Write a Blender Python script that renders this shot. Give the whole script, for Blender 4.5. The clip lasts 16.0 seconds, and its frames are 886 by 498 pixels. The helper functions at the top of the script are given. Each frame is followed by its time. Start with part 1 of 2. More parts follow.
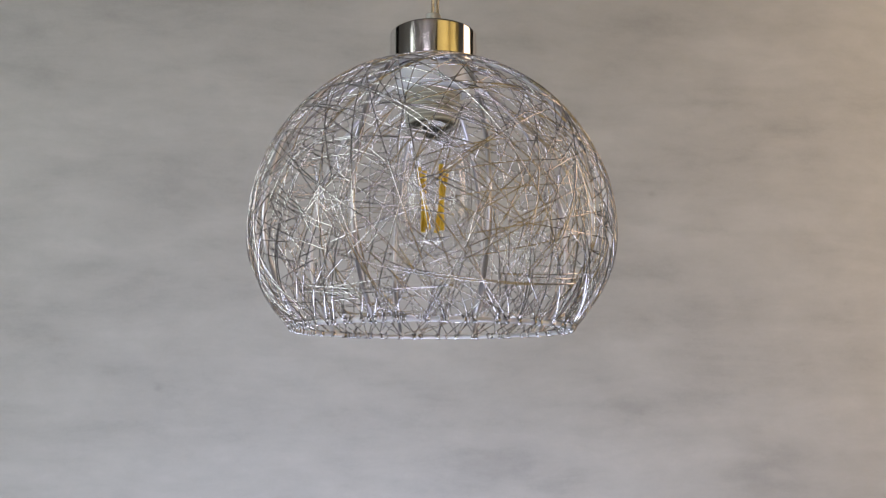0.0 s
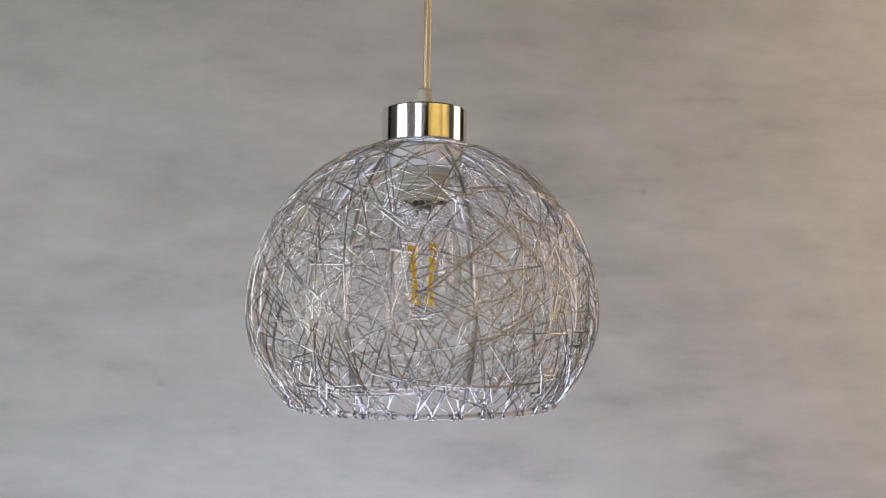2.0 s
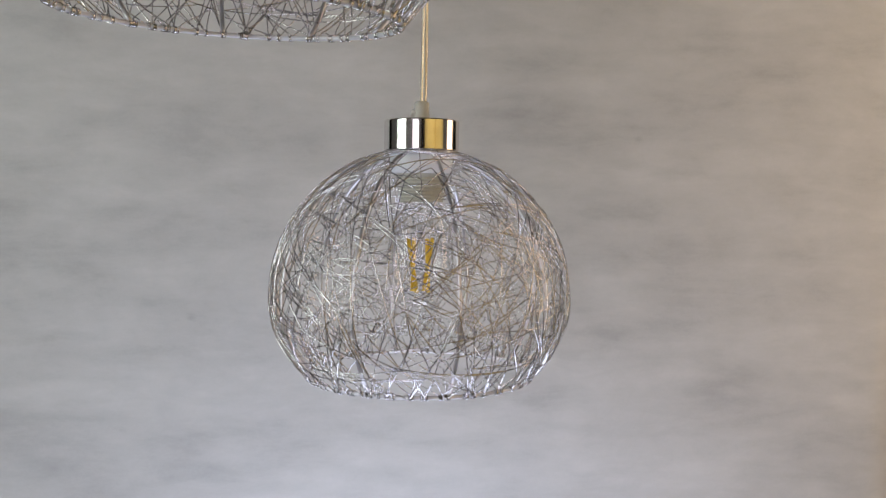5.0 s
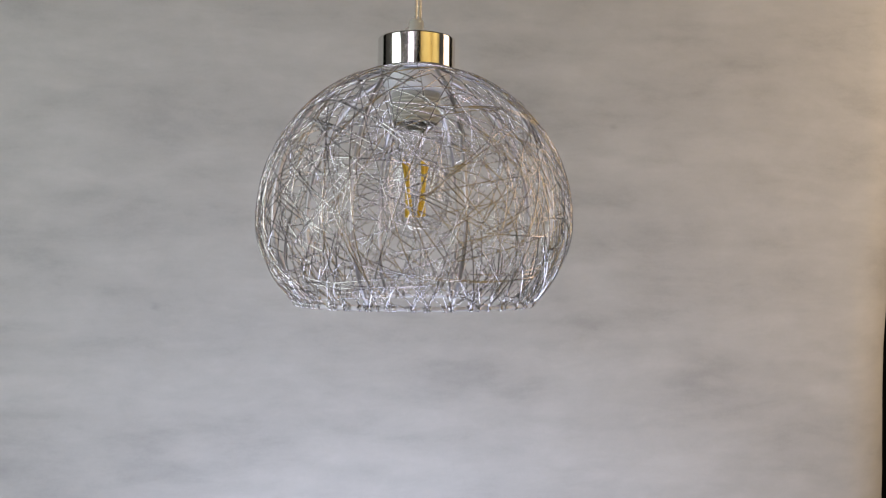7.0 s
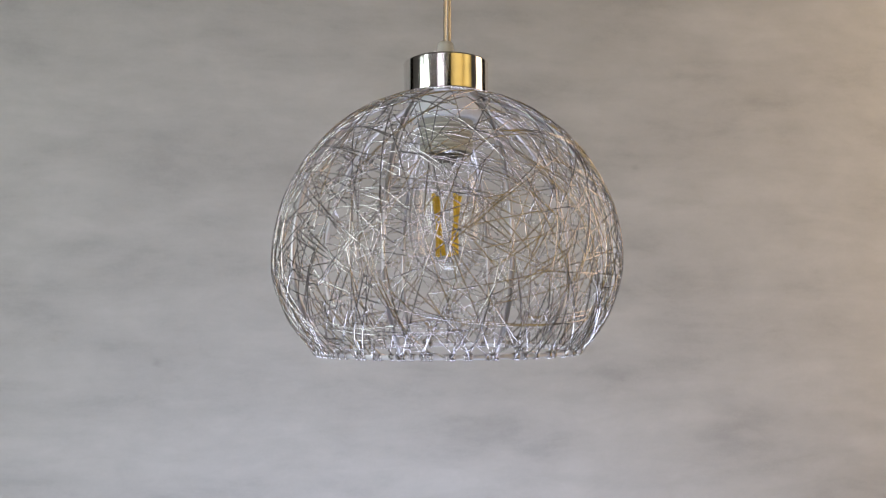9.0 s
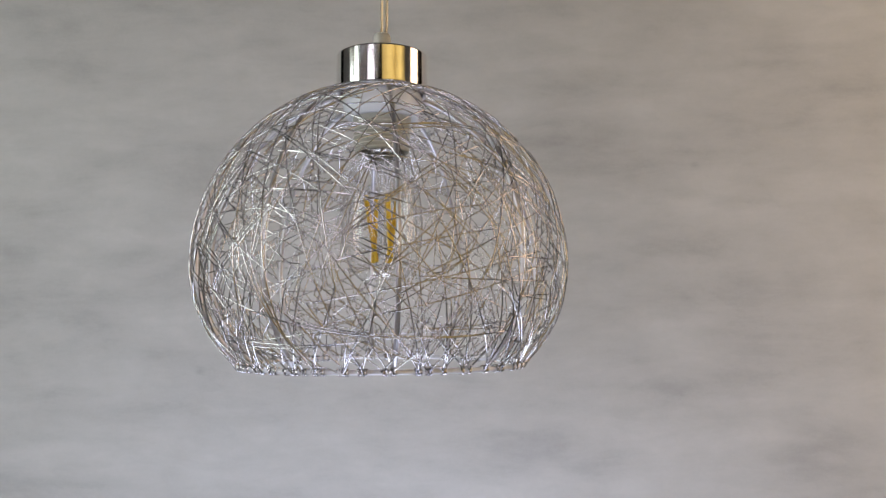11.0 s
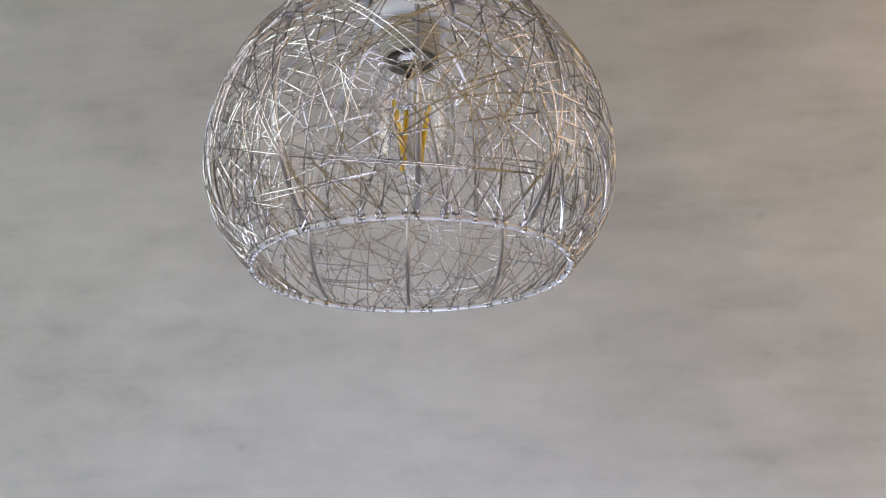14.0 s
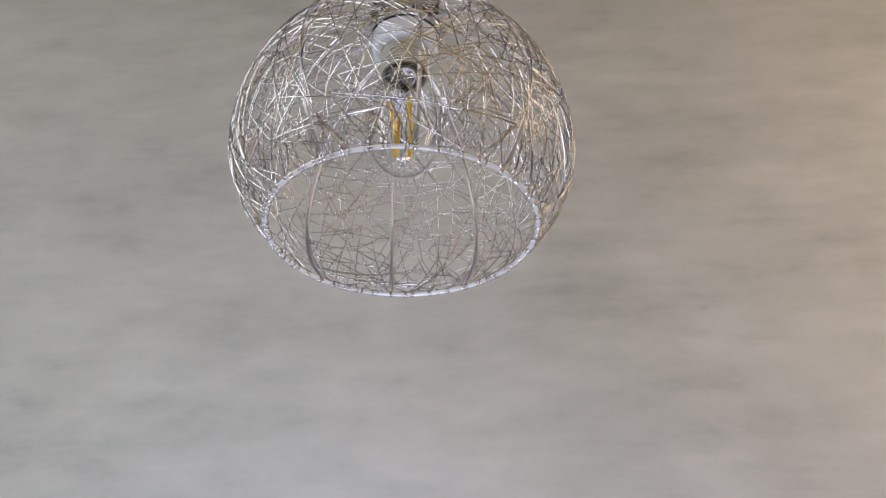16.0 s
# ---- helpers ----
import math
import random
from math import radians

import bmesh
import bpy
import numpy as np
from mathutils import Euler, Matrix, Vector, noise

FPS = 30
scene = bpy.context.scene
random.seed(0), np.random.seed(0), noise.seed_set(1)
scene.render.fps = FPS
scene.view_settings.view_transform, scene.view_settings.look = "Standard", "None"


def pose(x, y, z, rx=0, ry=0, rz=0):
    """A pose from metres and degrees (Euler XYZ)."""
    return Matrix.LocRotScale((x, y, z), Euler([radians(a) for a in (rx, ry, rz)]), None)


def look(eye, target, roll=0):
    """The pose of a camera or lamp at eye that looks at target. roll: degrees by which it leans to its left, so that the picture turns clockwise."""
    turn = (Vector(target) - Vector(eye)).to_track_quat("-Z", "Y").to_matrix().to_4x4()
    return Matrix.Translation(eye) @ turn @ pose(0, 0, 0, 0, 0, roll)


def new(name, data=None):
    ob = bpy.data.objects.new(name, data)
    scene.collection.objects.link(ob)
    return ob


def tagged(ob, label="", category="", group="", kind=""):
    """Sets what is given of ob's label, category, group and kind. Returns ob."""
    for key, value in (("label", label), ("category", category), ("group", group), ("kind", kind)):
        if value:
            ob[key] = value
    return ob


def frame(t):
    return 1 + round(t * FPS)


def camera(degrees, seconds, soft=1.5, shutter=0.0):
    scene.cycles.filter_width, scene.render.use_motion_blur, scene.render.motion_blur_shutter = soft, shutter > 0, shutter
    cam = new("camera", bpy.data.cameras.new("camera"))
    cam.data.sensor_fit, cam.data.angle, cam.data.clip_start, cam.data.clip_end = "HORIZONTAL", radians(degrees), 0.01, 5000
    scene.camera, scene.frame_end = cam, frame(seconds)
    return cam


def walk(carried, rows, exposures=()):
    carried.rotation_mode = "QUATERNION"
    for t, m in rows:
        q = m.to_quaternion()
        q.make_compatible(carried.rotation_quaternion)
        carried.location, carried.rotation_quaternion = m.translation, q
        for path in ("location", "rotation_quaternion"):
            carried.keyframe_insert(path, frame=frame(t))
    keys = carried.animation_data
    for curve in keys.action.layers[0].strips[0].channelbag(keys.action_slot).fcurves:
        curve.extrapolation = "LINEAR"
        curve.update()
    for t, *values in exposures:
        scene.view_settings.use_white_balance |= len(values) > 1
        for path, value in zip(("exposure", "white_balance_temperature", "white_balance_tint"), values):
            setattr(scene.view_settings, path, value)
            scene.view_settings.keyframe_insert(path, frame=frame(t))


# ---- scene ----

# All places are metres; the first lamp's globe centre hangs at x = 0, y = 0, z = HZ.
HZ = 1.6

# ---------------------------------------------------------------- camera and walk
cam = camera(56.38, 16.0, soft=1.2)

# seconds, place relative to the globe's centre, then pan (to the right), tilt (up) and roll in degrees
PATH = (
    (0, (-0.0540, -0.6318, -0.1131), (5.63, 9.21, 0.09)),
    (0.5, (-0.0504, -0.6410, -0.0908), (5.46, 8.52, 0.42)),
    (1, (-0.0490, -0.6510, -0.0649), (5.27, 7.68, 0.72)),
    (1.5, (-0.0403, -0.6547, -0.0329), (4.79, 5.93, 0.32)),
    (2, (-0.0525, -0.6737, 0.0015), (5.82, 4.13, 0.45)),
    (2.5, (-0.0512, -0.6951, 0.0439), (5.86, 1.92, 0.20)),
    (3, (-0.0445, -0.7169, 0.0889), (5.23, -0.44, 0.43)),
    (3.2, (-0.0383, -0.7250, 0.1015), (4.61, -1.11, 0.89)),
    (5.3, (-0.0465, -0.7801, 0.0835), (4.88, -3.36, 0.56)),
    (5.5, (-0.0561, -0.7758, 0.0672), (5.30, -3.05, 0.69)),
    (6, (-0.0683, -0.7655, 0.0262), (6.10, -1.84, 0.60)),
    (6.5, (-0.0728, -0.7531, -0.0043), (7.06, -0.56, 0.72)),
    (7, (-0.0780, -0.7442, -0.0306), (7.93, 0.45, 0.42)),
    (7.5, (-0.0943, -0.7358, -0.0272), (9.14, 0.60, 0.29)),
    (8, (-0.1212, -0.6993, -0.0403), (9.93, 2.55, -0.35)),
    (10.5, (0.0136, -0.6511, -0.0385), (0.92, 4.67, -0.27)),
    (11, (0.0637, -0.6279, -0.0389), (-1.56, 4.80, -0.36)),
    (11.5, (0.1080, -0.5891, -0.0530), (-3.98, 5.72, -0.56)),
    (12, (0.1247, -0.5575, -0.0671), (-5.52, 6.97, -0.64)),
    (12.5, (0.1357, -0.5406, -0.0886), (-6.36, 8.56, -1.04)),
    (13, (0.1153, -0.5312, -0.1373), (-6.61, 11.47, -0.78)),
    (13.5, (0.1022, -0.5307, -0.1827), (-6.61, 14.88, -0.76)),
    (14, (0.0781, -0.5285, -0.2340), (-6.16, 18.35, -0.96)),
    (14.5, (0.0656, -0.5328, -0.2854), (-6.19, 22.31, -0.77)),
    (15, (0.0702, -0.5355, -0.3332), (-5.47, 25.23, -0.73)),
    (15.5, (0.0506, -0.5382, -0.3704), (-3.24, 28.35, -0.84)),
    (16, (0.0546, -0.5444, -0.4220), (-2.43, 31.30, -0.88)),
)


def aim(p, a):
    pan, tilt, roll = (radians(v) for v in a)
    f = Vector((math.sin(pan) * math.cos(tilt), math.cos(pan) * math.cos(tilt), math.sin(tilt)))
    eye = Vector((p[0], p[1], p[2] + HZ))
    return look(eye, eye + f, math.degrees(roll))


walk(cam, [(t, aim(p, a)) for t, p, a in PATH], [(0, -0.10), (5.5, -0.09), (8, -0.08), (12.5, -0.05), (14, 0.0), (16, 0.10)])

# ---------------------------------------------------------------- world and light
world = bpy.data.worlds.new("world")
scene.world = world
world.use_nodes = True
wt = world.node_tree
sky = wt.nodes.new("ShaderNodeTexSky")
sky.sky_type = "NISHITA"
sky.sun_disc = False
sky.sun_elevation = radians(35)
sky.sun_rotation = radians(200)
wt.links.new(sky.outputs[0], wt.nodes["Background"].inputs[0])
wt.nodes["Background"].inputs[1].default_value = 0.08


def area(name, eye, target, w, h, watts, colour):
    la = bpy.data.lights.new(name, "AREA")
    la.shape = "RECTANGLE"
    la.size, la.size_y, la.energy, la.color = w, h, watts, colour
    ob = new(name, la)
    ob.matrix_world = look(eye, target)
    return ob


# daylight in the two window openings, a warm lamp by the sheet's free edge, an added bluish uplight below the globe
area("window_light_side", (-1.93, -0.75, 2.0), (-0.4, 0.5, 2.35), 1.1, 1.3, 25, (0.91, 1.0, 0.94))
area("window_light_back", (-1.2, -3.24, 2.05), (0.1, 0.3, 1.7), 1.1, 2.2, 27, (0.945, 0.88, 1.0))
area("warm_lamp_light", (1.75, 0.1, 1.95), (0.75, 0.7, 1.6), 0.8, 1.3, 13, (1.0, 0.75, 0.53))
area("warm_ceiling_light", (1.5, -1.6, 3.1), (1.5, -3.0, 1.9), 0.5, 0.5, 52, (1.0, 0.89, 0.69))
# no window down here: added unseen lamp for the glow low on the wall
area("added_uplight", (-0.02, -0.06, 0.57), (-0.02, 0.5, 0.88), 0.8, 0.5, 13, (0.71, 0.78, 1.0))


# ---------------------------------------------------------------- materials
def material(name):
    m = bpy.data.materials.new(name)
    m.use_nodes = True
    return m, m.node_tree, m.node_tree.nodes["Principled BSDF"]


def nd(tree, kind, **kw):
    n = tree.nodes.new(kind)
    for k, v in kw.items():
        n.inputs[k].default_value = v
    return n


def calc(tree, op, a, b=None, c=None):
    n = tree.nodes.new("ShaderNodeMath")
    n.operation = op
    for i, v in enumerate((a, b, c)):
        if v is None:
            continue
        if isinstance(v, (int, float)):
            n.inputs[i].default_value = v
        else:
            tree.links.new(v, n.inputs[i])
    return n.outputs[0]


def ramp(tree, fac, *stops):
    n = tree.nodes.new("ShaderNodeValToRGB")
    cr = n.color_ramp
    while len(cr.elements) < len(stops):
        cr.elements.new(0.5)
    for e, (pos, col) in zip(cr.elements, stops):
        e.position = pos
        e.color = (*col, 1) if len(col) == 3 else col
    tree.links.new(fac, n.inputs[0])
    return n.outputs[0]


def noise_of(tree, vec, scale, detail=4, rough=0.55, distort=0.0):
    n = nd(tree, "ShaderNodeTexNoise", Scale=scale, Detail=detail, Roughness=rough, Distortion=distort)
    tree.links.new(vec, n.inputs["Vector"])
    return n.outputs["Fac"]


def mapped(tree, vec, scale, loc=(0, 0, 0)):
    n = tree.nodes.new("ShaderNodeMapping")
    n.inputs["Scale"].default_value = scale
    n.inputs["Location"].default_value = loc
    tree.links.new(vec, n.inputs["Vector"])
    return n.outputs[0]


def metal(name, colour, rough, spread=0.08, metallic=1.0):
    m, t, b = material(name)
    co = t.nodes.new("ShaderNodeTexCoord").outputs["Object"]
    f = noise_of(t, co, 60, 3)
    g = noise_of(t, co, 900, 2)
    t.links.new(calc(t, "ADD", calc(t, "MULTIPLY_ADD", f, spread, rough - spread / 2), calc(t, "MULTIPLY", g, 0.04)), b.inputs["Roughness"])
    c2 = tuple(v * 0.82 for v in colour)
    t.links.new(ramp(t, f, (0.3, c2), (0.7, colour)), b.inputs["Base Color"])
    b.inputs["Metallic"].default_value = metallic
    return m


def plain(name, dark, light, rough, scale=30.0, bump=0.0):
    m, t, b = material(name)
    co = t.nodes.new("ShaderNodeTexCoord").outputs["Object"]
    f = calc(t, "MULTIPLY_ADD", noise_of(t, co, scale * 8, 3), 0.35, calc(t, "MULTIPLY", noise_of(t, co, scale, 4), 0.65))
    t.links.new(ramp(t, f, (0.35, dark), (0.65, light)), b.inputs["Base Color"])
    b.inputs["Roughness"].default_value = rough
    if bump:
        n = nd(t, "ShaderNodeBump", Strength=bump, Distance=0.002)
        t.links.new(f, n.inputs["Height"])
        t.links.new(n.outputs[0], b.inputs["Normal"])
    return m


STEEL = metal("bright_steel_wire", (0.82, 0.81, 0.825), 0.15, 0.08)
NICKEL = metal("satin_nickel_rod", (0.70, 0.69, 0.74), 0.27, 0.1, 0.88)
RIM_METAL = metal("pale_satin_rim", (0.83, 0.84, 0.90), 0.38, 0.1, 0.3)
CHROME = metal("polished_chrome", (0.84, 0.82, 0.80), 0.10, 0.03)
BRASS = metal("brass_contact", (0.45, 0.43, 0.38), 0.5)
COPPER = metal("tinned_gold_strand", (0.92, 0.82, 0.64), 0.28, 0.1)
CREAM = plain("cream_thermoplastic", (0.48, 0.48, 0.42), (0.58, 0.57, 0.51), 0.38, 40)
WHITE = plain("white_glossy_plastic", (0.78, 0.80, 0.85), (0.84, 0.86, 0.91), 0.25, 40)
AMBER = plain("amber_phosphor_coating", (0.88, 0.50, 0.02), (0.95, 0.66, 0.06), 0.6, 300)
# near-black without gloss: the dark of unlit space put into the colour
DARK = plain("painted_shade_board", (0.003, 0.003, 0.003), (0.005, 0.005, 0.005), 0.95, 4)
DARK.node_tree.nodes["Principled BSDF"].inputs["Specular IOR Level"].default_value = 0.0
SLEEVE = plain("brown_insulator", (0.22, 0.21, 0.17), (0.28, 0.27, 0.22), 0.6, 60)


def clear(name, rough, ior, tint):
    m, t, b = material(name)
    b.inputs["Base Color"].default_value = (*tint, 1)
    b.inputs["Transmission Weight"].default_value = 1.0
    b.inputs["IOR"].default_value = ior
    co = t.nodes.new("ShaderNodeTexCoord").outputs["Object"]
    t.links.new(calc(t, "MULTIPLY_ADD", noise_of(t, co, 80, 2), 0.03, rough), b.inputs["Roughness"])
    return m


GLASS = clear("clear_bulb_glass", 0.0, 1.4, (1, 1, 1))
PRESSED = clear("pressed_stem_glass", 0.02, 1.16, (1, 1, 1))
_t = PRESSED.node_tree
_b = nd(_t, "ShaderNodeBump", Strength=0.35, Distance=0.001)
_t.links.new(noise_of(_t, _t.nodes.new("ShaderNodeTexCoord").outputs["Object"], 260, 2), _b.inputs["Height"])
_t.links.new(_b.outputs[0], _t.nodes["Principled BSDF"].inputs["Normal"])
SHEATH = clear("clear_cord_sheath", 0.05, 1.38, (1.0, 0.97, 0.9))
NYLON = clear("milky_nylon", 0.45, 1.4, (0.93, 0.92, 0.88))
NYLON.node_tree.nodes["Principled BSDF"].inputs["Transmission Weight"].default_value = 0.55

# stains of the wall covering: x, z above the globe's centre, half length, half height, depth
STAINS = (
    (0.50, -0.135, 0.05, 0.017, 0.9), (0.38, -0.15, 0.09, 0.014, 0.6), (-0.366, -0.121, 0.008, 0.007, 0.9),
    (0.436, 0.206, 0.007, 0.006, 0.7), (-0.49, 0.066, 0.11, 0.016, 0.7), (-0.60, -0.155, 0.10, 0.01, 0.55),
    (-0.205, 0.036, 0.06, 0.02, 0.8), (0.40, 0.068, 0.10, 0.012, 0.5), (0.53, 0.368, 0.08, 0.010, 0.75),
    (0.25, 0.34, 0.10, 0.03, 0.7), (-0.305, 0.368, 0.014, 0.012, 0.8), (0.655, -0.285, 0.08, 0.014, 0.35),
    (-0.43, -0.18, 0.05, 0.008, 0.45), (0.05, 0.0, 0.05, 0.014, 0.6), (-0.66, 0.07, 0.05, 0.012, 0.6),
    (0.54, 0.143, 0.06, 0.006, 0.55), (0.6, 0.395, 0.06, 0.009, 0.5), (0.424, 0.226, 0.09, 0.007, 0.4),
)


def wall_covering():
    """Grey concrete-look vinyl with long brushed streaks, soft clouds and small stains."""
    m, t, b = material("concrete_look_vinyl")
    co = t.nodes.new("ShaderNodeTexCoord").outputs["Object"]
    warp = nd(t, "ShaderNodeTexNoise", Scale=2.6, Detail=3.0)
    t.links.new(co, warp.inputs["Vector"])
    mix = t.nodes.new("ShaderNodeMix")
    mix.data_type = "VECTOR"
    mix.inputs["Factor"].default_value = 0.03
    t.links.new(co, mix.inputs[4])
    t.links.new(warp.outputs["Color"], mix.inputs[5])
    cw = mix.outputs[1]
    clouds = noise_of(t, mapped(t, cw, (1.5, 1, 3.2)), 1.9, 3, 0.5, 0.3)
    streak = noise_of(t, mapped(t, cw, (2.4, 1, 9.0), (3.1, 0, 1.7)), 2.3, 5, 0.6, 0.3)
    fine = noise_of(t, mapped(t, cw, (1.0, 1, 2.3), (7.7, 0, 4.2)), 9.0, 5, 0.65, 0.3)
    grain = noise_of(t, co, 170.0, 3, 0.6)
    mottle = noise_of(t, mapped(t, cw, (1.0, 1, 1.5), (2.2, 0, 6.3)), 15.0, 3, 0.5)
    f = calc(t, "MULTIPLY", clouds, 0.36)
    f = calc(t, "MULTIPLY_ADD", streak, 0.36, f)
    f = calc(t, "MULTIPLY_ADD", fine, 0.27, f)
    f = calc(t, "MULTIPLY_ADD", grain, 0.06, f)
    f = calc(t, "MULTIPLY_ADD", calc(t, "SUBTRACT", mottle, 0.5), 0.17, f)
    blotch = noise_of(t, mapped(t, cw, (1.0, 1, 4.2), (1.3, 0, 9.1)), 5.5, 5, 0.62, 0.2)
    b1 = nd(t, "ShaderNodeMapRange")
    for k, v in ((1, 0.54), (2, 0.74), (3, 0.0), (4, 1.0)):
        b1.inputs[k].default_value = v
    t.links.new(blotch, b1.inputs[0])
    f = calc(t, "SUBTRACT", f, calc(t, "MULTIPLY", b1.outputs[0], 0.05))
    sep = t.nodes.new("ShaderNodeSeparateXYZ")
    t.links.new(co, sep.inputs[0])
    wob = nd(t, "ShaderNodeTexNoise", Scale=14.0, Detail=5.0, Roughness=0.65)
    t.links.new(mapped(t, co, (1, 1, 2.2)), wob.inputs["Vector"])
    wx = nd(t, "ShaderNodeSeparateColor")
    t.links.new(wob.outputs["Color"], wx.inputs[0])
    px = calc(t, "MULTIPLY_ADD", calc(t, "SUBTRACT", wx.outputs[0], 0.5), 0.10, sep.outputs[0])
    pz = calc(t, "MULTIPLY_ADD", calc(t, "SUBTRACT", wx.outputs[1], 0.5), 0.045, sep.outputs[2])
    total = None
    for x, z, w, h, d in STAINS:
        small = w < 0.02
        ax, az = (sep.outputs[0], sep.outputs[2]) if small else (px, pz)
        dx = calc(t, "DIVIDE", calc(t, "SUBTRACT", ax, x), w)
        dz = calc(t, "DIVIDE", calc(t, "SUBTRACT", az, z + HZ), h)
        r2 = calc(t, "MULTIPLY_ADD", dz, dz, calc(t, "MULTIPLY", dx, dx))
        g = calc(t, "MULTIPLY", calc(t, "POWER", 2.718, calc(t, "MULTIPLY", r2, -1.0)), d)
        total = g if total is None else calc(t, "ADD", total, g)
    f = calc(t, "SUBTRACT", f, calc(t, "MULTIPLY", total, 0.13))
    col = ramp(t, f, (0.26, (0.27, 0.27, 0.268)), (0.48, (0.40, 0.40, 0.395)), (0.70, (0.49, 0.49, 0.485)))
    t.links.new(col, b.inputs["Base Color"])
    t.links.new(calc(t, "MULTIPLY_ADD", streak, 0.2, 0.5), b.inputs["Roughness"])
    bump = nd(t, "ShaderNodeBump", Strength=0.12, Distance=0.0015)
    t.links.new(calc(t, "MULTIPLY_ADD", grain, 0.5, fine), bump.inputs["Height"])
    t.links.new(bump.outputs[0], b.inputs["Normal"])
    return m


VINYL = wall_covering()
CEILING = plain("grey_ceiling_paint", (0.11, 0.11, 0.112), (0.14, 0.14, 0.142), 0.85, 3, 0.2)
PLASTER = plain("warm_plaster", (0.58, 0.44, 0.16), (0.68, 0.53, 0.22), 0.8, 3, 0.2)
PALE = plain("grey_plaster", (0.11, 0.11, 0.113), (0.15, 0.15, 0.153), 0.85, 3, 0.2)
TILES = plain("grey_floor_tiles", (0.10, 0.10, 0.103), (0.14, 0.14, 0.144), 0.4, 5, 0.1)


# ---------------------------------------------------------------- mesh helpers
def mesh_of(name, verts, faces, mat, smooth=True):
    me = bpy.data.meshes.new(name)
    me.from_pydata([tuple(v) for v in verts], [], faces)
    me.materials.append(mat)
    if smooth:
        me.polygons.foreach_set("use_smooth", [True] * len(me.polygons))
    me.update()
    bm = bmesh.new()
    bm.from_mesh(me)
    bmesh.ops.recalc_face_normals(bm, faces=bm.faces)
    bm.to_mesh(me)
    bm.free()
    return me


def part(name, me, parent, label=""):
    ob = new(name, me)
    ob.parent = parent
    return tagged(ob, label)


def lathe(profile, n=48, closed=False):
    """Turns a profile of (radius, height) round the z axis."""
    verts, faces = [], []
    for r, z in profile:
        for i in range(n):
            a = 2 * math.pi * i / n
            verts.append((r * math.cos(a), r * math.sin(a), z))
    k = len(profile)
    for j in range(k if closed else k - 1):
        for i in range(n):
            a, b2 = j * n + i, j * n + (i + 1) % n
            c, d = ((j + 1) % k) * n + (i + 1) % n, ((j + 1) % k) * n + i
            faces.append((a, b2, c, d))
    return verts, faces


def tube(points, radius, sides=6, loop=False):
    """A round wire along points, with closed ends unless it is a loop."""
    pts = [Vector(p) for p in points]
    n = len(pts)
    verts, faces = [], []
    tan = (pts[1] - pts[0]).normalized()
    ref = Vector((0, 0, 1)) if abs(tan.z) < 0.9 else Vector((1, 0, 0))
    u = tan.cross(ref).normalized()
    for i, p in enumerate(pts):
        if loop:
            tan = (pts[(i + 1) % n] - pts[i - 1]).normalized()
        else:
            tan = (pts[min(i + 1, n - 1)] - pts[max(i - 1, 0)]).normalized()
        u = (u - tan * u.dot(tan)).normalized()
        w = tan.cross(u)
        for s in range(sides):
            a = 2 * math.pi * s / sides
            verts.append(p + (u * math.cos(a) + w * math.sin(a)) * radius)
    for i in range(n if loop else n - 1):
        for s in range(sides):
            a, b2 = i * sides + s, i * sides + (s + 1) % sides
            j = (i + 1) % n
            faces.append((a, b2, j * sides + (s + 1) % sides, j * sides + s))
    if not loop:
        faces.append(tuple(reversed(range(sides))))
        faces.append(tuple((n - 1) * sides + s for s in range(sides)))
    return verts, faces


def box(x0, x1, y0, y1, z0, z1):
    v = [(x, y, z) for x in (x0, x1) for y in (y0, y1) for z in (z0, z1)]
    f = [(0, 1, 3, 2), (4, 6, 7, 5), (0, 4, 5, 1), (2, 3, 7, 6), (0, 2, 6, 4), (1, 5, 7, 3)]
    return v, f


def block(name, boxes, mat, label, category="wall"):
    verts, faces = [], []
    for b in boxes:
        v, f = box(*b)
        faces += [tuple(i + len(verts) for i in q) for q in f]
        verts += v
    return tagged(new(name, mesh_of(name, verts, faces, mat, False)), label, category, kind="structure")


# ---------------------------------------------------------------- the room
WALL_Y = 0.7045


def wall_sheet():
    """The covering hangs flat and rolls backwards along its free edge."""
    zs = [3.6 * i / 44 for i in range(45)]
    front, back = [], []
    cols = []
    for z in zs:
        h = z - HZ
        k = min(1.0, max(0.0, (h + 0.35) / 0.8))
        x0 = 0.887 + 0.052 * k * k * (3 - 2 * k) + 0.004 * math.sin(h * 9.0) - 0.012 * min(1.0, max(0.0, (-h - 0.3) / 0.4))
        row = [(-1.25 + (x0 + 1.25) * i / 30, WALL_Y, z, 0.0) for i in range(30)]
        for i in range(19):
            a = radians(80) * i / 18
            row.append((x0 + 0.17 * math.sin(a), WALL_Y + 0.17 * (1 - math.cos(a)), z, a))
        cols.append(row)
    w = len(cols[0])
    verts = [(x, y, z) for row in cols for x, y, z, a in row]
    verts += [(x - 0.004 * math.sin(a), y + 0.004 * math.cos(a), z) for row in cols for x, y, z, a in row]
    o = len(zs) * w
    faces = []
    for j in range(len(zs) - 1):
        for i in range(w - 1):
            q = (j * w + i, j * w + i + 1, (j + 1) * w + i + 1, (j + 1) * w + i)
            faces.append(q)
            faces.append(tuple(o + v for v in reversed(q)))
        e = j * w + w - 1
        faces.append((e, o + e, o + e + w, e + w))
    return mesh_of("wall_north", verts, faces, VINYL)


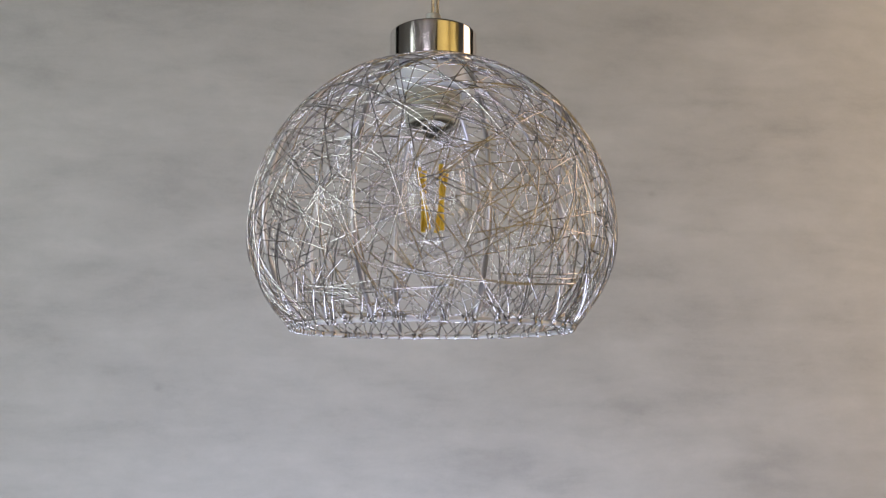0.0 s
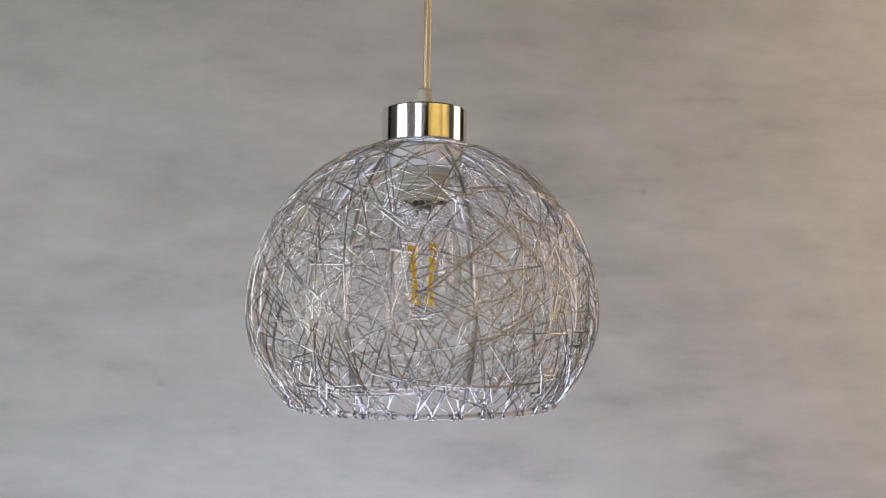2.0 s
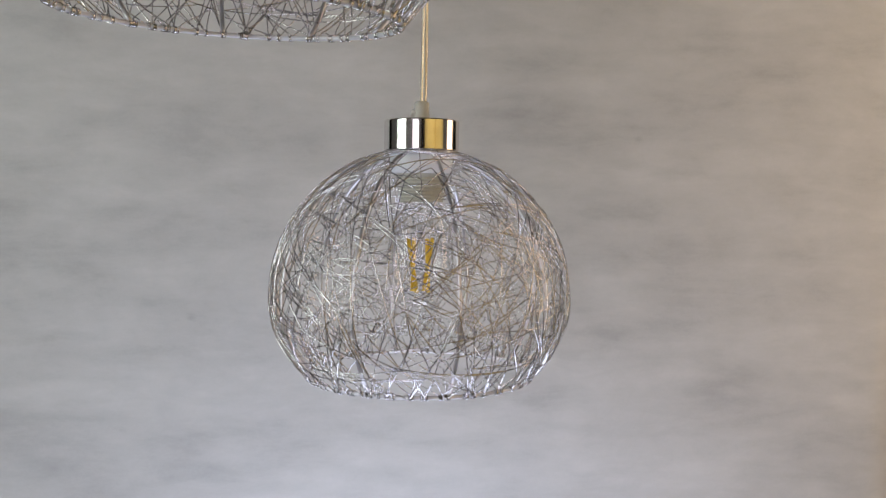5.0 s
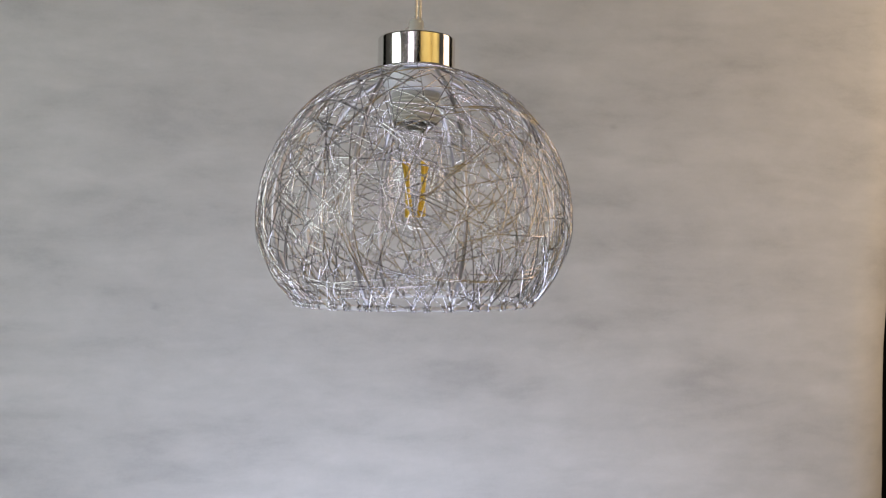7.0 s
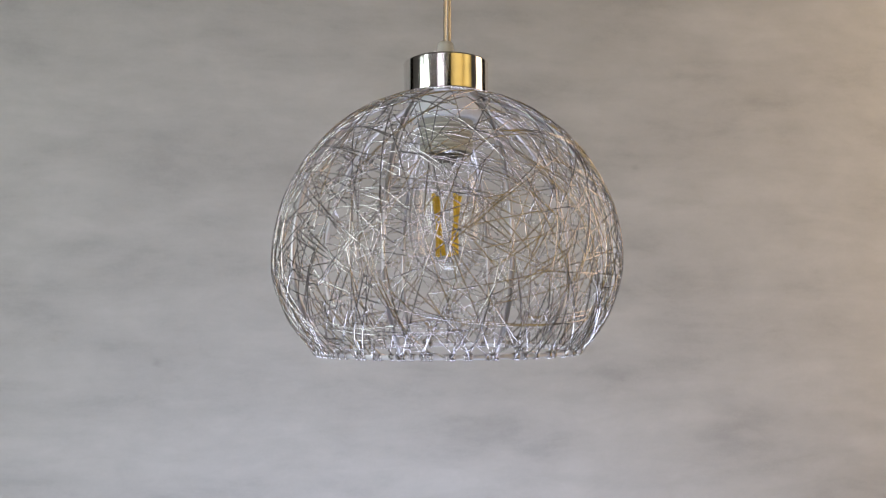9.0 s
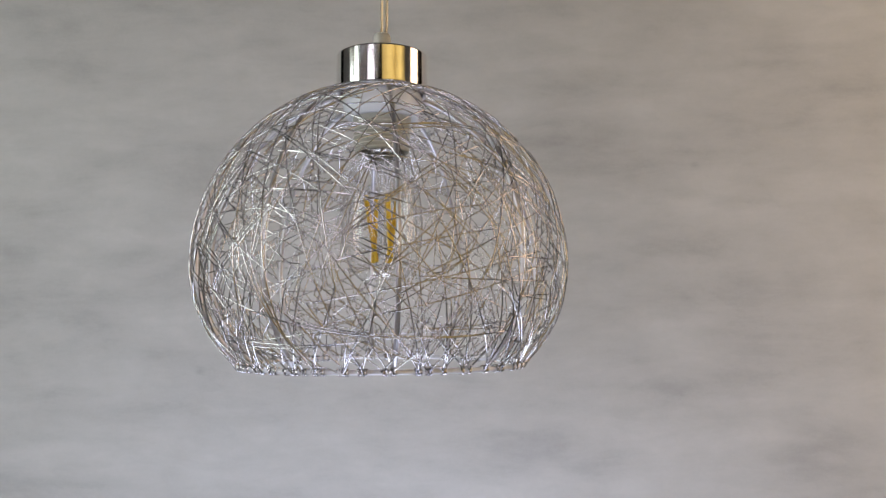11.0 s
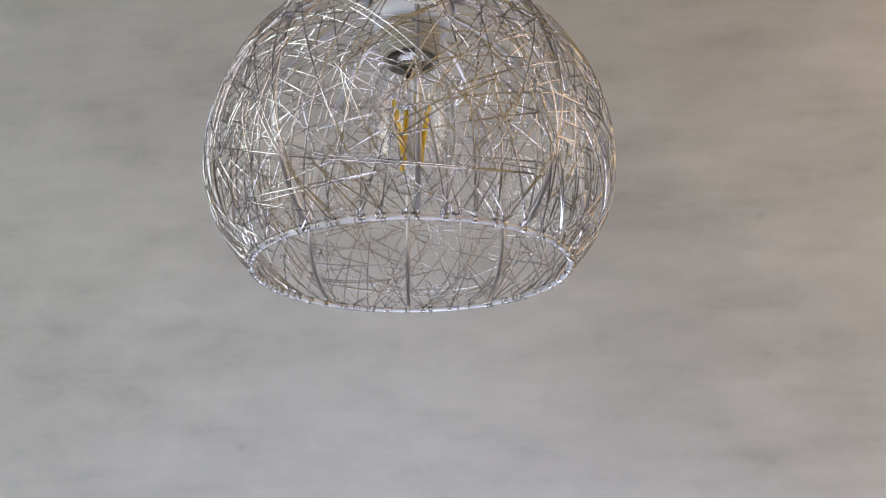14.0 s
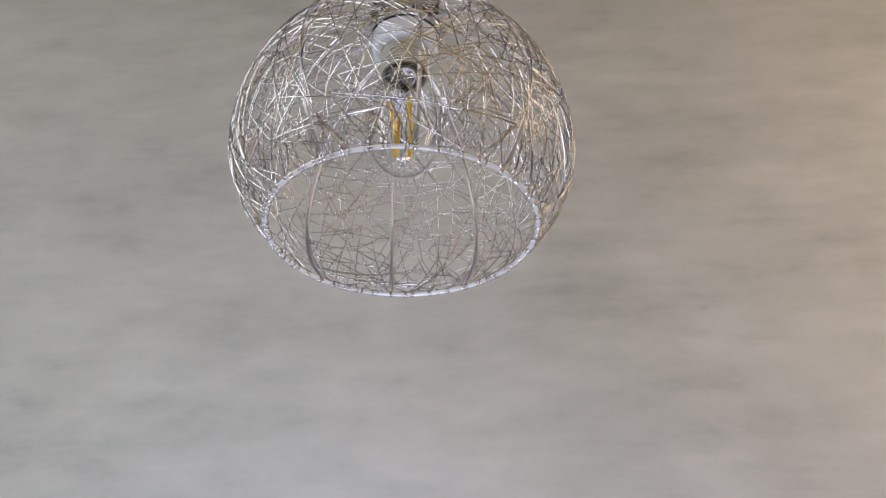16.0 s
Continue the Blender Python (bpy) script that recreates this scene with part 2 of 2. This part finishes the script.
tagged(new("wall_north", wall_sheet()), "grey concrete-look wall covering with brushed streaks and a rolled edge", "wall", kind="structure")
# boards coloured black so that the space past the sheet's edge looks unlit
block("wall_recess", [(-2.5, 2.6, 1.25, 1.35, 0, 3.6), (2.5, 2.6, 0.55, 1.25, 0, 3.6), (-2.0, -1.9, 0.55, 1.25, 0, 3.6)], DARK, "recess behind the wall covering, painted black as shade")
block("floor", [(-2.5, 2.6, -3.3, 1.35, -0.1, 0.0)], TILES, "grey tiled floor of the room", "floor")
block("ceiling", [(-2.5, 2.6, -3.3, 1.35, 3.6, 3.7)], CEILING, "grey painted ceiling over the lamps", "ceiling")
block("wall_west", [(-2.0, -1.9, -3.2, -1.2, 0, 3.6), (-2.0, -1.9, -0.3, 0.55, 0, 3.6), (-2.0, -1.9, -1.2, -0.3, 0, 1.2), (-2.0, -1.9, -1.2, -0.3, 2.4, 3.6)],
      PALE, "grey plastered wall with a window opening")
block("wall_south", [(-2.0, -1.7, -3.3, -3.2, 0, 3.6), (-0.7, -0.3, -3.3, -3.2, 0, 3.6), (-1.7, -0.7, -3.3, -3.2, 0, 1.0), (-1.7, -0.7, -3.3, -3.2, 3.2, 3.6)],
      PALE, "grey plastered wall with a window opening")
# flat strip, no door: painted black for the dark middle band in the chrome
block("wall_south_dark", [(-0.3, 0.35, -3.3, -3.2, 0, 3.6)], DARK, "wall strip behind the viewer, painted black as shade")
block("wall_south_warm", [(0.35, 2.5, -3.3, -3.2, 0, 3.6)], PLASTER, "ochre plastered wall in warm light")
block("wall_east", [(2.5, 2.6, -1.2, 0.55, 0, 3.6)], PALE, "grey plastered side wall")
block("wall_east_warm", [(2.5, 2.6, -3.3, -1.2, 0, 3.6)], PLASTER, "ochre plastered wall in warm light")


def window(name, w, h, mat, label, m):
    """A frame with one upright and one cross bar, set in its opening."""
    win = tagged(new(name), label, "window", kind="structure")
    bars = {"frame_side": [(-w / 2, -w / 2 + 0.06, 0, 0.05, 0, h), (w / 2 - 0.06, w / 2, 0, 0.05, 0, h)],
            "frame_rail": [(-w / 2 + 0.06, w / 2 - 0.06, 0, 0.05, 0, 0.06), (-w / 2 + 0.06, w / 2 - 0.06, 0, 0.05, h - 0.06, h)],
            "mullion": [(-0.035, 0.035, 0.002, 0.048, 0.06, h - 0.06)]}
    for nm, boxes in bars.items():
        for b in boxes:
            part(nm, mesh_of(nm, *box(*b), mat, False), win)
    win.matrix_basis = m
    return win


WINWOOD = plain("grey_window_paint", (0.25, 0.25, 0.24), (0.32, 0.32, 0.31), 0.5, 8)
window("window_1", 0.9, 1.2, WINWOOD, "grey painted two-light window in the side wall", pose(-1.90, -0.75, 1.2, 0, 0, 90))
window("window_2", 1.0, 2.2, WINWOOD, "grey painted two-light window behind the viewer", pose(-1.2, -3.25, 1.0))

# ---------------------------------------------------------------- pendant lamp
R = 0.1399          # radius of the globe
LOW = 0.1112        # its flatter lower half
RIM_R, RIM_Z = 0.1060, -0.0726
TOP_LAT = 73.0
RIM_LAT = math.degrees(math.atan2(RIM_Z, RIM_R))


def on_globe(d, lift=0.0):
    """The point of the shade's surface in direction d."""
    d = d.normalized()
    b = R if d.z >= 0 else LOW
    k = 1 / math.sqrt((d.x * d.x + d.y * d.y) / (R * R) + d.z * d.z / (b * b))
    return d * (k + lift)


def way(az, lat):
    """Direction by azimuth (0 towards -y, growing to +x) and latitude, in degrees."""
    a, l = radians(az), radians(lat)
    return Vector((math.sin(a) * math.cos(l), -math.cos(a) * math.cos(l), math.sin(l)))


RIBS = (10, 47, 82, 118, 155, 190, 226, 263, 298, 334)
JIT = random.Random(5)


def arc(d0, d1, lift, step=0.005):
    """The shortest run over the globe from d0 to d1."""
    ang = d0.angle(d1)
    n = max(3, int(ang * R / step))
    s = math.sin(ang)
    out = []
    for i in range(n):
        t = i / n
        d = d0 * (math.sin((1 - t) * ang) / s) + d1 * (math.sin(t * ang) / s)
        out.append(on_globe(d, lift) + Vector([JIT.gauss(0, 0.00004) for _ in range(3)]))
    return out


def hook(az, turns, rng, reverse=False):
    """A short coil that ties a wire round the rim."""
    c = way(az, 0)
    side = Vector((-c.y, c.x, 0))
    base = Vector((c.x * RIM_R, c.y * RIM_R, RIM_Z))
    pts = []
    n = int(9 * turns)
    for i in range(n + 1):
        a = 2 * math.pi * turns * i / n
        pts.append(base + (c * math.cos(a) + Vector((0, 0, 1)) * math.sin(a)) * 0.0024 + side * (0.0022 * (i / n - 0.5)))
    return pts if not reverse else list(reversed(pts))


def ahead(d, heading, run):
    """The direction reached from d by a run of that many degrees, heading from the north clockwise."""
    north = (Vector((0, 0, 1)) - d * d.z).normalized()
    east = north.cross(d)
    h, a = radians(heading), radians(run)
    return d * math.cos(a) + (north * math.cos(h) + east * math.sin(h)) * math.sin(a)


def run_of(d, e, n=10):
    return [d.lerp(e, i / n).normalized() for i in range(n + 1)]


def cell(d):
    """A patch of the globe, by height and azimuth, all of about the same area."""
    return int((d.z + 1) * 9), int((math.atan2(d.x, -d.y) / (2 * math.pi) + 0.5) * 26)


def tied(rng, az):
    """The ties sit in small clusters along the rim."""
    return 5.6 * round(az / 5.6) + 1.5 * math.sin(round(az / 5.6) * 2.4) + rng.gauss(0, 0.55)


def wire_path(rng, k, laid, feet):
    """One wire: tied to the rim, led over the ribs in straight runs with sharp bends to where few wires lie yet, and tied to the rim again."""
    az = tied(rng, 360.0 * ((k * 0.61803) % 1.0))
    feet.append(az)
    lift = rng.uniform(-0.0010, 0.0012)
    pts = hook(az, rng.choice((1.2, 1.5, 2.2)), rng, True)
    foot = RIM_LAT + 1.5
    sense = 1 if k % 2 else -1
    d = way(az, foot)
    floor_z, top_z = math.sin(radians(foot + 4)), math.sin(radians(TOP_LAT))
    if k % 9 < 2:
        # one long run over the shoulder and down on the far side
        ends = [way(az + sense * rng.uniform(50, 90), rng.uniform(50, TOP_LAT - 2))]
    else:
        # steeply up from the rim, then runs in any direction
        ends = [ahead(d, sense * rng.uniform(10, 45), rng.uniform(12, 42))]
        runs = rng.choice((3, 4, 5))
        for run in range(runs):
            best = None
            for _ in range(14):
                e = ahead(ends[-1], rng.choice((-90, 90)) + rng.gauss(0, 38), rng.uniform(36, 76))
                steps = run_of(ends[-1], e)
                if e.z > (top_z if run < runs - 1 else 0.1) or min(q.z for q in steps) < floor_z:
                    continue
                load = sum(laid.get(cell(q), 0) for q in steps)
                if best is None or load < best[0]:
                    best = (load, e)
            if best:
                ends.append(best[1])
    last = math.degrees(math.atan2(ends[-1].x, -ends[-1].y))
    tries = [last + rng.choice((-1, 1)) * rng.uniform(6, 36) for _ in range(14)]
    az = tied(rng, min(tries, key=lambda a: sum(abs((a - b2 + 180) % 360 - 180) < 4 for b2 in feet)))
    feet.append(az)
    for e in ends + [way(az, foot)]:
        for q in run_of(d, e):
            laid[cell(q)] = laid.get(cell(q), 0) + d.angle(e)
        pts += arc(d, e, lift)
        d = e
    pts += hook(az, rng.choice((1.2, 1.5, 2.2)), rng)
    return pts


def thread_profile():
    p = []
    for i in range(7):
        z = 0.1135 - i * 0.0033
        p += [(0.0220, z), (0.0220, z - 0.0015), (0.0200, z - 0.0021), (0.0200, z - 0.0031)]
    return p


def pendant_lamp(cord_top):
    rng = random.Random(11)
    lamp = new("pendant_lamp")
    # shade: lower rim with ribs and wires
    ring = [(RIM_R * math.cos(a), RIM_R * math.sin(a), RIM_Z) for a in (2 * math.pi * i / 96 for i in range(96))]
    rim = part("shade_rim", mesh_of("shade_rim", *tube(ring, 0.0017, 10, True), RIM_METAL), lamp, "satin nickel wire ring round the open lower edge")
    top = [(0.0335 * math.cos(a), 0.0335 * math.sin(a), 0.1345) for a in (2 * math.pi * i / 48 for i in range(48))]
    part("top_ring", mesh_of("top_ring", *tube(top, 0.0016, 8, True), NICKEL), rim)
    lat1 = math.degrees(math.atan2(0.1345, 0.0335))
    for az in RIBS:
        ds = [on_globe(way(az, RIM_LAT + (lat1 - RIM_LAT) * i / 40), -0.0018) for i in range(41)]
        part("rib", mesh_of("rib", *tube(ds, 0.0017, 10), NICKEL), rim)
    laid, feet = {}, []
    for k in range(WIRES):
        me = mesh_of("wire", *tube(wire_path(rng, k, laid, feet), rng.choice((0.00042, 0.00046, 0.00050)), 5), STEEL)
        part("wire", me, rim)
    # chrome cover cap
    prof = [(0.0022, 0.1646), (0.0330, 0.1645)]
    prof += [(0.0336 + 0.0015 * math.sin(a), 0.1630 + 0.0015 * math.cos(a)) for a in (radians(90) * i / 8 for i in range(9))]
    prof += [(0.0351, 0.1624), (0.0351, 0.1376), (0.0351, 0.1368), (0.0348, 0.1362), (0.0338, 0.1362), (0.0337, 0.159), (0.0022, 0.1620)]
    part("cover_cap", mesh_of("cover_cap", *lathe(prof, 72, True), CHROME), lamp, "polished chrome cover cap")
    # lampholder
    prof = [(0.0205, 0.1365), (0.0225, 0.135), (0.0225, 0.1135)] + thread_profile() + [(0.0214, 0.0900), (0.0207, 0.0885), (0.0192, 0.0885), (0.0186, 0.0930), (0.0186, 0.13)]
    holder = part("lampholder", mesh_of("lampholder", *lathe(prof, 48), CREAM), lamp, "cream plastic lampholder with a threaded skirt")
    prof = [(0.0222, 0.1345), (0.0300, 0.1335), (0.0310, 0.1315), (0.0295, 0.1200), (0.0285, 0.1160), (0.0270, 0.1150), (0.0222, 0.1150)]
    part("shade_collar", mesh_of("shade_collar", *lathe(prof, 48, True), WHITE), holder, "white glossy screw collar")
    prof = [(0.0140, 0.0930), (0.0180, 0.0928), (0.0184, 0.0905), (0.0170, 0.0892), (0.0140, 0.0892)]
    part("contact_sleeve", mesh_of("contact_sleeve", *lathe(prof, 32, True), SLEEVE), holder, "dark inner sleeve")
    # bulb
    out = [(0.0132, 0.098), (0.0140, 0.0915), (0.0165, 0.0885), (0.0200, 0.0845), (0.0238, 0.0765), (0.0272, 0.0655), (0.0298, 0.053), (0.0311, 0.041), (0.0313, 0.029),
           (0.0303, 0.018), (0.0280, 0.008), (0.0242, -0.0005), (0.0190, -0.0075), (0.0128, -0.0122), (0.0062, -0.0147), (0.0028, -0.01535), (0.0009, -0.01549), (0.0003, -0.0155)]
    inner = []
    for i, (r, z) in enumerate(out):
        (r0, z0), (r1, z1) = out[max(0, i - 1)], out[min(len(out) - 1, i + 1)]
        n = Vector((z1 - z0, -(r1 - r0))).normalized() * 0.0004
        inner.append((max(0.0002, r + n.x), z + n.y))
    inner.reverse()
    bulb = part("bulb", mesh_of("bulb", *lathe(out + inner, 48, True), GLASS), lamp, "clear glass filament bulb, unlit")
    part("screw_base", mesh_of("screw_base", *lathe([(0.0131, 0.115), (0.0131, 0.093), (0.0120, 0.0915), (0.0118, 0.115)], 32, True), BRASS), bulb)
    stem = [(0.0004, 0.0905), (0.0105, 0.0900), (0.0108, 0.0870), (0.0080, 0.0825), (0.0045, 0.0780), (0.0030, 0.0700), (0.0024, 0.0580), (0.0021, 0.0120), (0.0012, 0.0105), (0.0003, 0.0102)]
    part("stem", mesh_of("stem", *lathe(stem, 24), PRESSED), bulb, "clear glass stem")
    for i in range(4):
        a = radians(25 + 90 * i)
        b2 = a + radians(38)
        p0 = Vector((0.0130 * math.cos(a), 0.0130 * math.sin(a), 0.0545))
        p1 = Vector((0.0080 * math.cos(b2), 0.0080 * math.sin(b2), 0.0040))
        part("filament", mesh_of("filament", *tube([p0.lerp(p1, j / 8) for j in range(9)], 0.0019, 8), AMBER), bulb, "amber filament stick")
        lead = [p0, p0 + Vector((0, 0, 0.004)), Vector((p0.x * 0.45, p0.y * 0.45, 0.0575))]
        lead += [Vector((0.006 * math.cos(a + 0.6), 0.006 * math.sin(a + 0.6), 0.071)), Vector((0.009 * math.cos(a - 0.4), 0.009 * math.sin(a - 0.4), 0.088))]
        part("lead_wire", mesh_of("lead_wire", *tube(lead, 0.0003, 5), NICKEL), bulb)
        part("lead_wire", mesh_of("lead_wire", *tube([p1, Vector((p1.x * 0.7, p1.y * 0.7, 0.0062)), Vector((p1.x * 0.3, p1.y * 0.3, 0.0108))], 0.0003, 5), NICKEL), bulb)
    # cord grip and cord
    prof = [(0.0030, 0.1647), (0.0070, 0.1647), (0.0073, 0.1656), (0.0068, 0.1795), (0.0060, 0.1822), (0.0034, 0.1824)]
    grip = part("cord_grip", mesh_of("cord_grip", *lathe(prof, 28, True), NYLON), lamp, "milky translucent nylon cord grip")
    v, f = lathe([(0.0003, 0.0045), (0.0030, 0.0045), (0.0034, 0.0040), (0.0034, 0.0), (0.0003, 0.0)], 16)
    turn = Matrix.Translation((-0.0058, -0.0005, 0.1715)) @ Euler((0, radians(-90), 0)).to_matrix().to_4x4()
    part("grip_screw", mesh_of("grip_screw", [turn @ Vector(q) for q in v], f, NYLON), grip)
    n = 90
    path = [Vector((0.0014 + 0.0010 * math.sin(i * 0.19), 0.0010 * math.sin(i * 0.13 + 1), 0.168 + (cord_top - 0.168) * i / n)) for i in range(n + 1)]
    path[0] = Vector((0.0007, 0, 0.168))
    cord = part("cord", mesh_of("cord", *tube(path, 0.0032, 12), SHEATH), lamp, "clear cord with two golden strands")
    for s in (0, 1):
        line = []
        for i in range(n * 4 + 1):
            p = path[i // 4].lerp(path[min(n, i // 4 + 1)], (i % 4) / 4)
            a = math.pi * s + 0.35 + 0.5 * math.sin(i * 0.045)
            line.append(p + Vector((math.cos(a), math.sin(a), 0)) * 0.00145)
        part("strand", mesh_of("strand", *tube(line, 0.00075, 8), COPPER), cord)
    return tagged(lamp, "silver wire globe pendant lamp with chrome cap", "pendant lamp", "pendant lamps of one cluster")


WIRES = 116
lamp = pendant_lamp(2.0)
lamp.matrix_basis = pose(0, 0, HZ)

# the second lamp hangs nearer and higher, a little askew
tilt = Vector((0.0317, -0.068, 1)).normalized()
lean = Vector((0, 0, 1)).rotation_difference(tilt).to_matrix().to_4x4()
rim_centre = Vector((-0.1334, -0.2469, 0.2038 + HZ))
other = pendant_lamp(1.722)
other.matrix_basis = Matrix.Translation(rim_centre) @ lean @ pose(0, 0, -RIM_Z, 0, 0, 75)
tagged(other, "silver wire globe pendant lamp hanging slightly askew and higher")
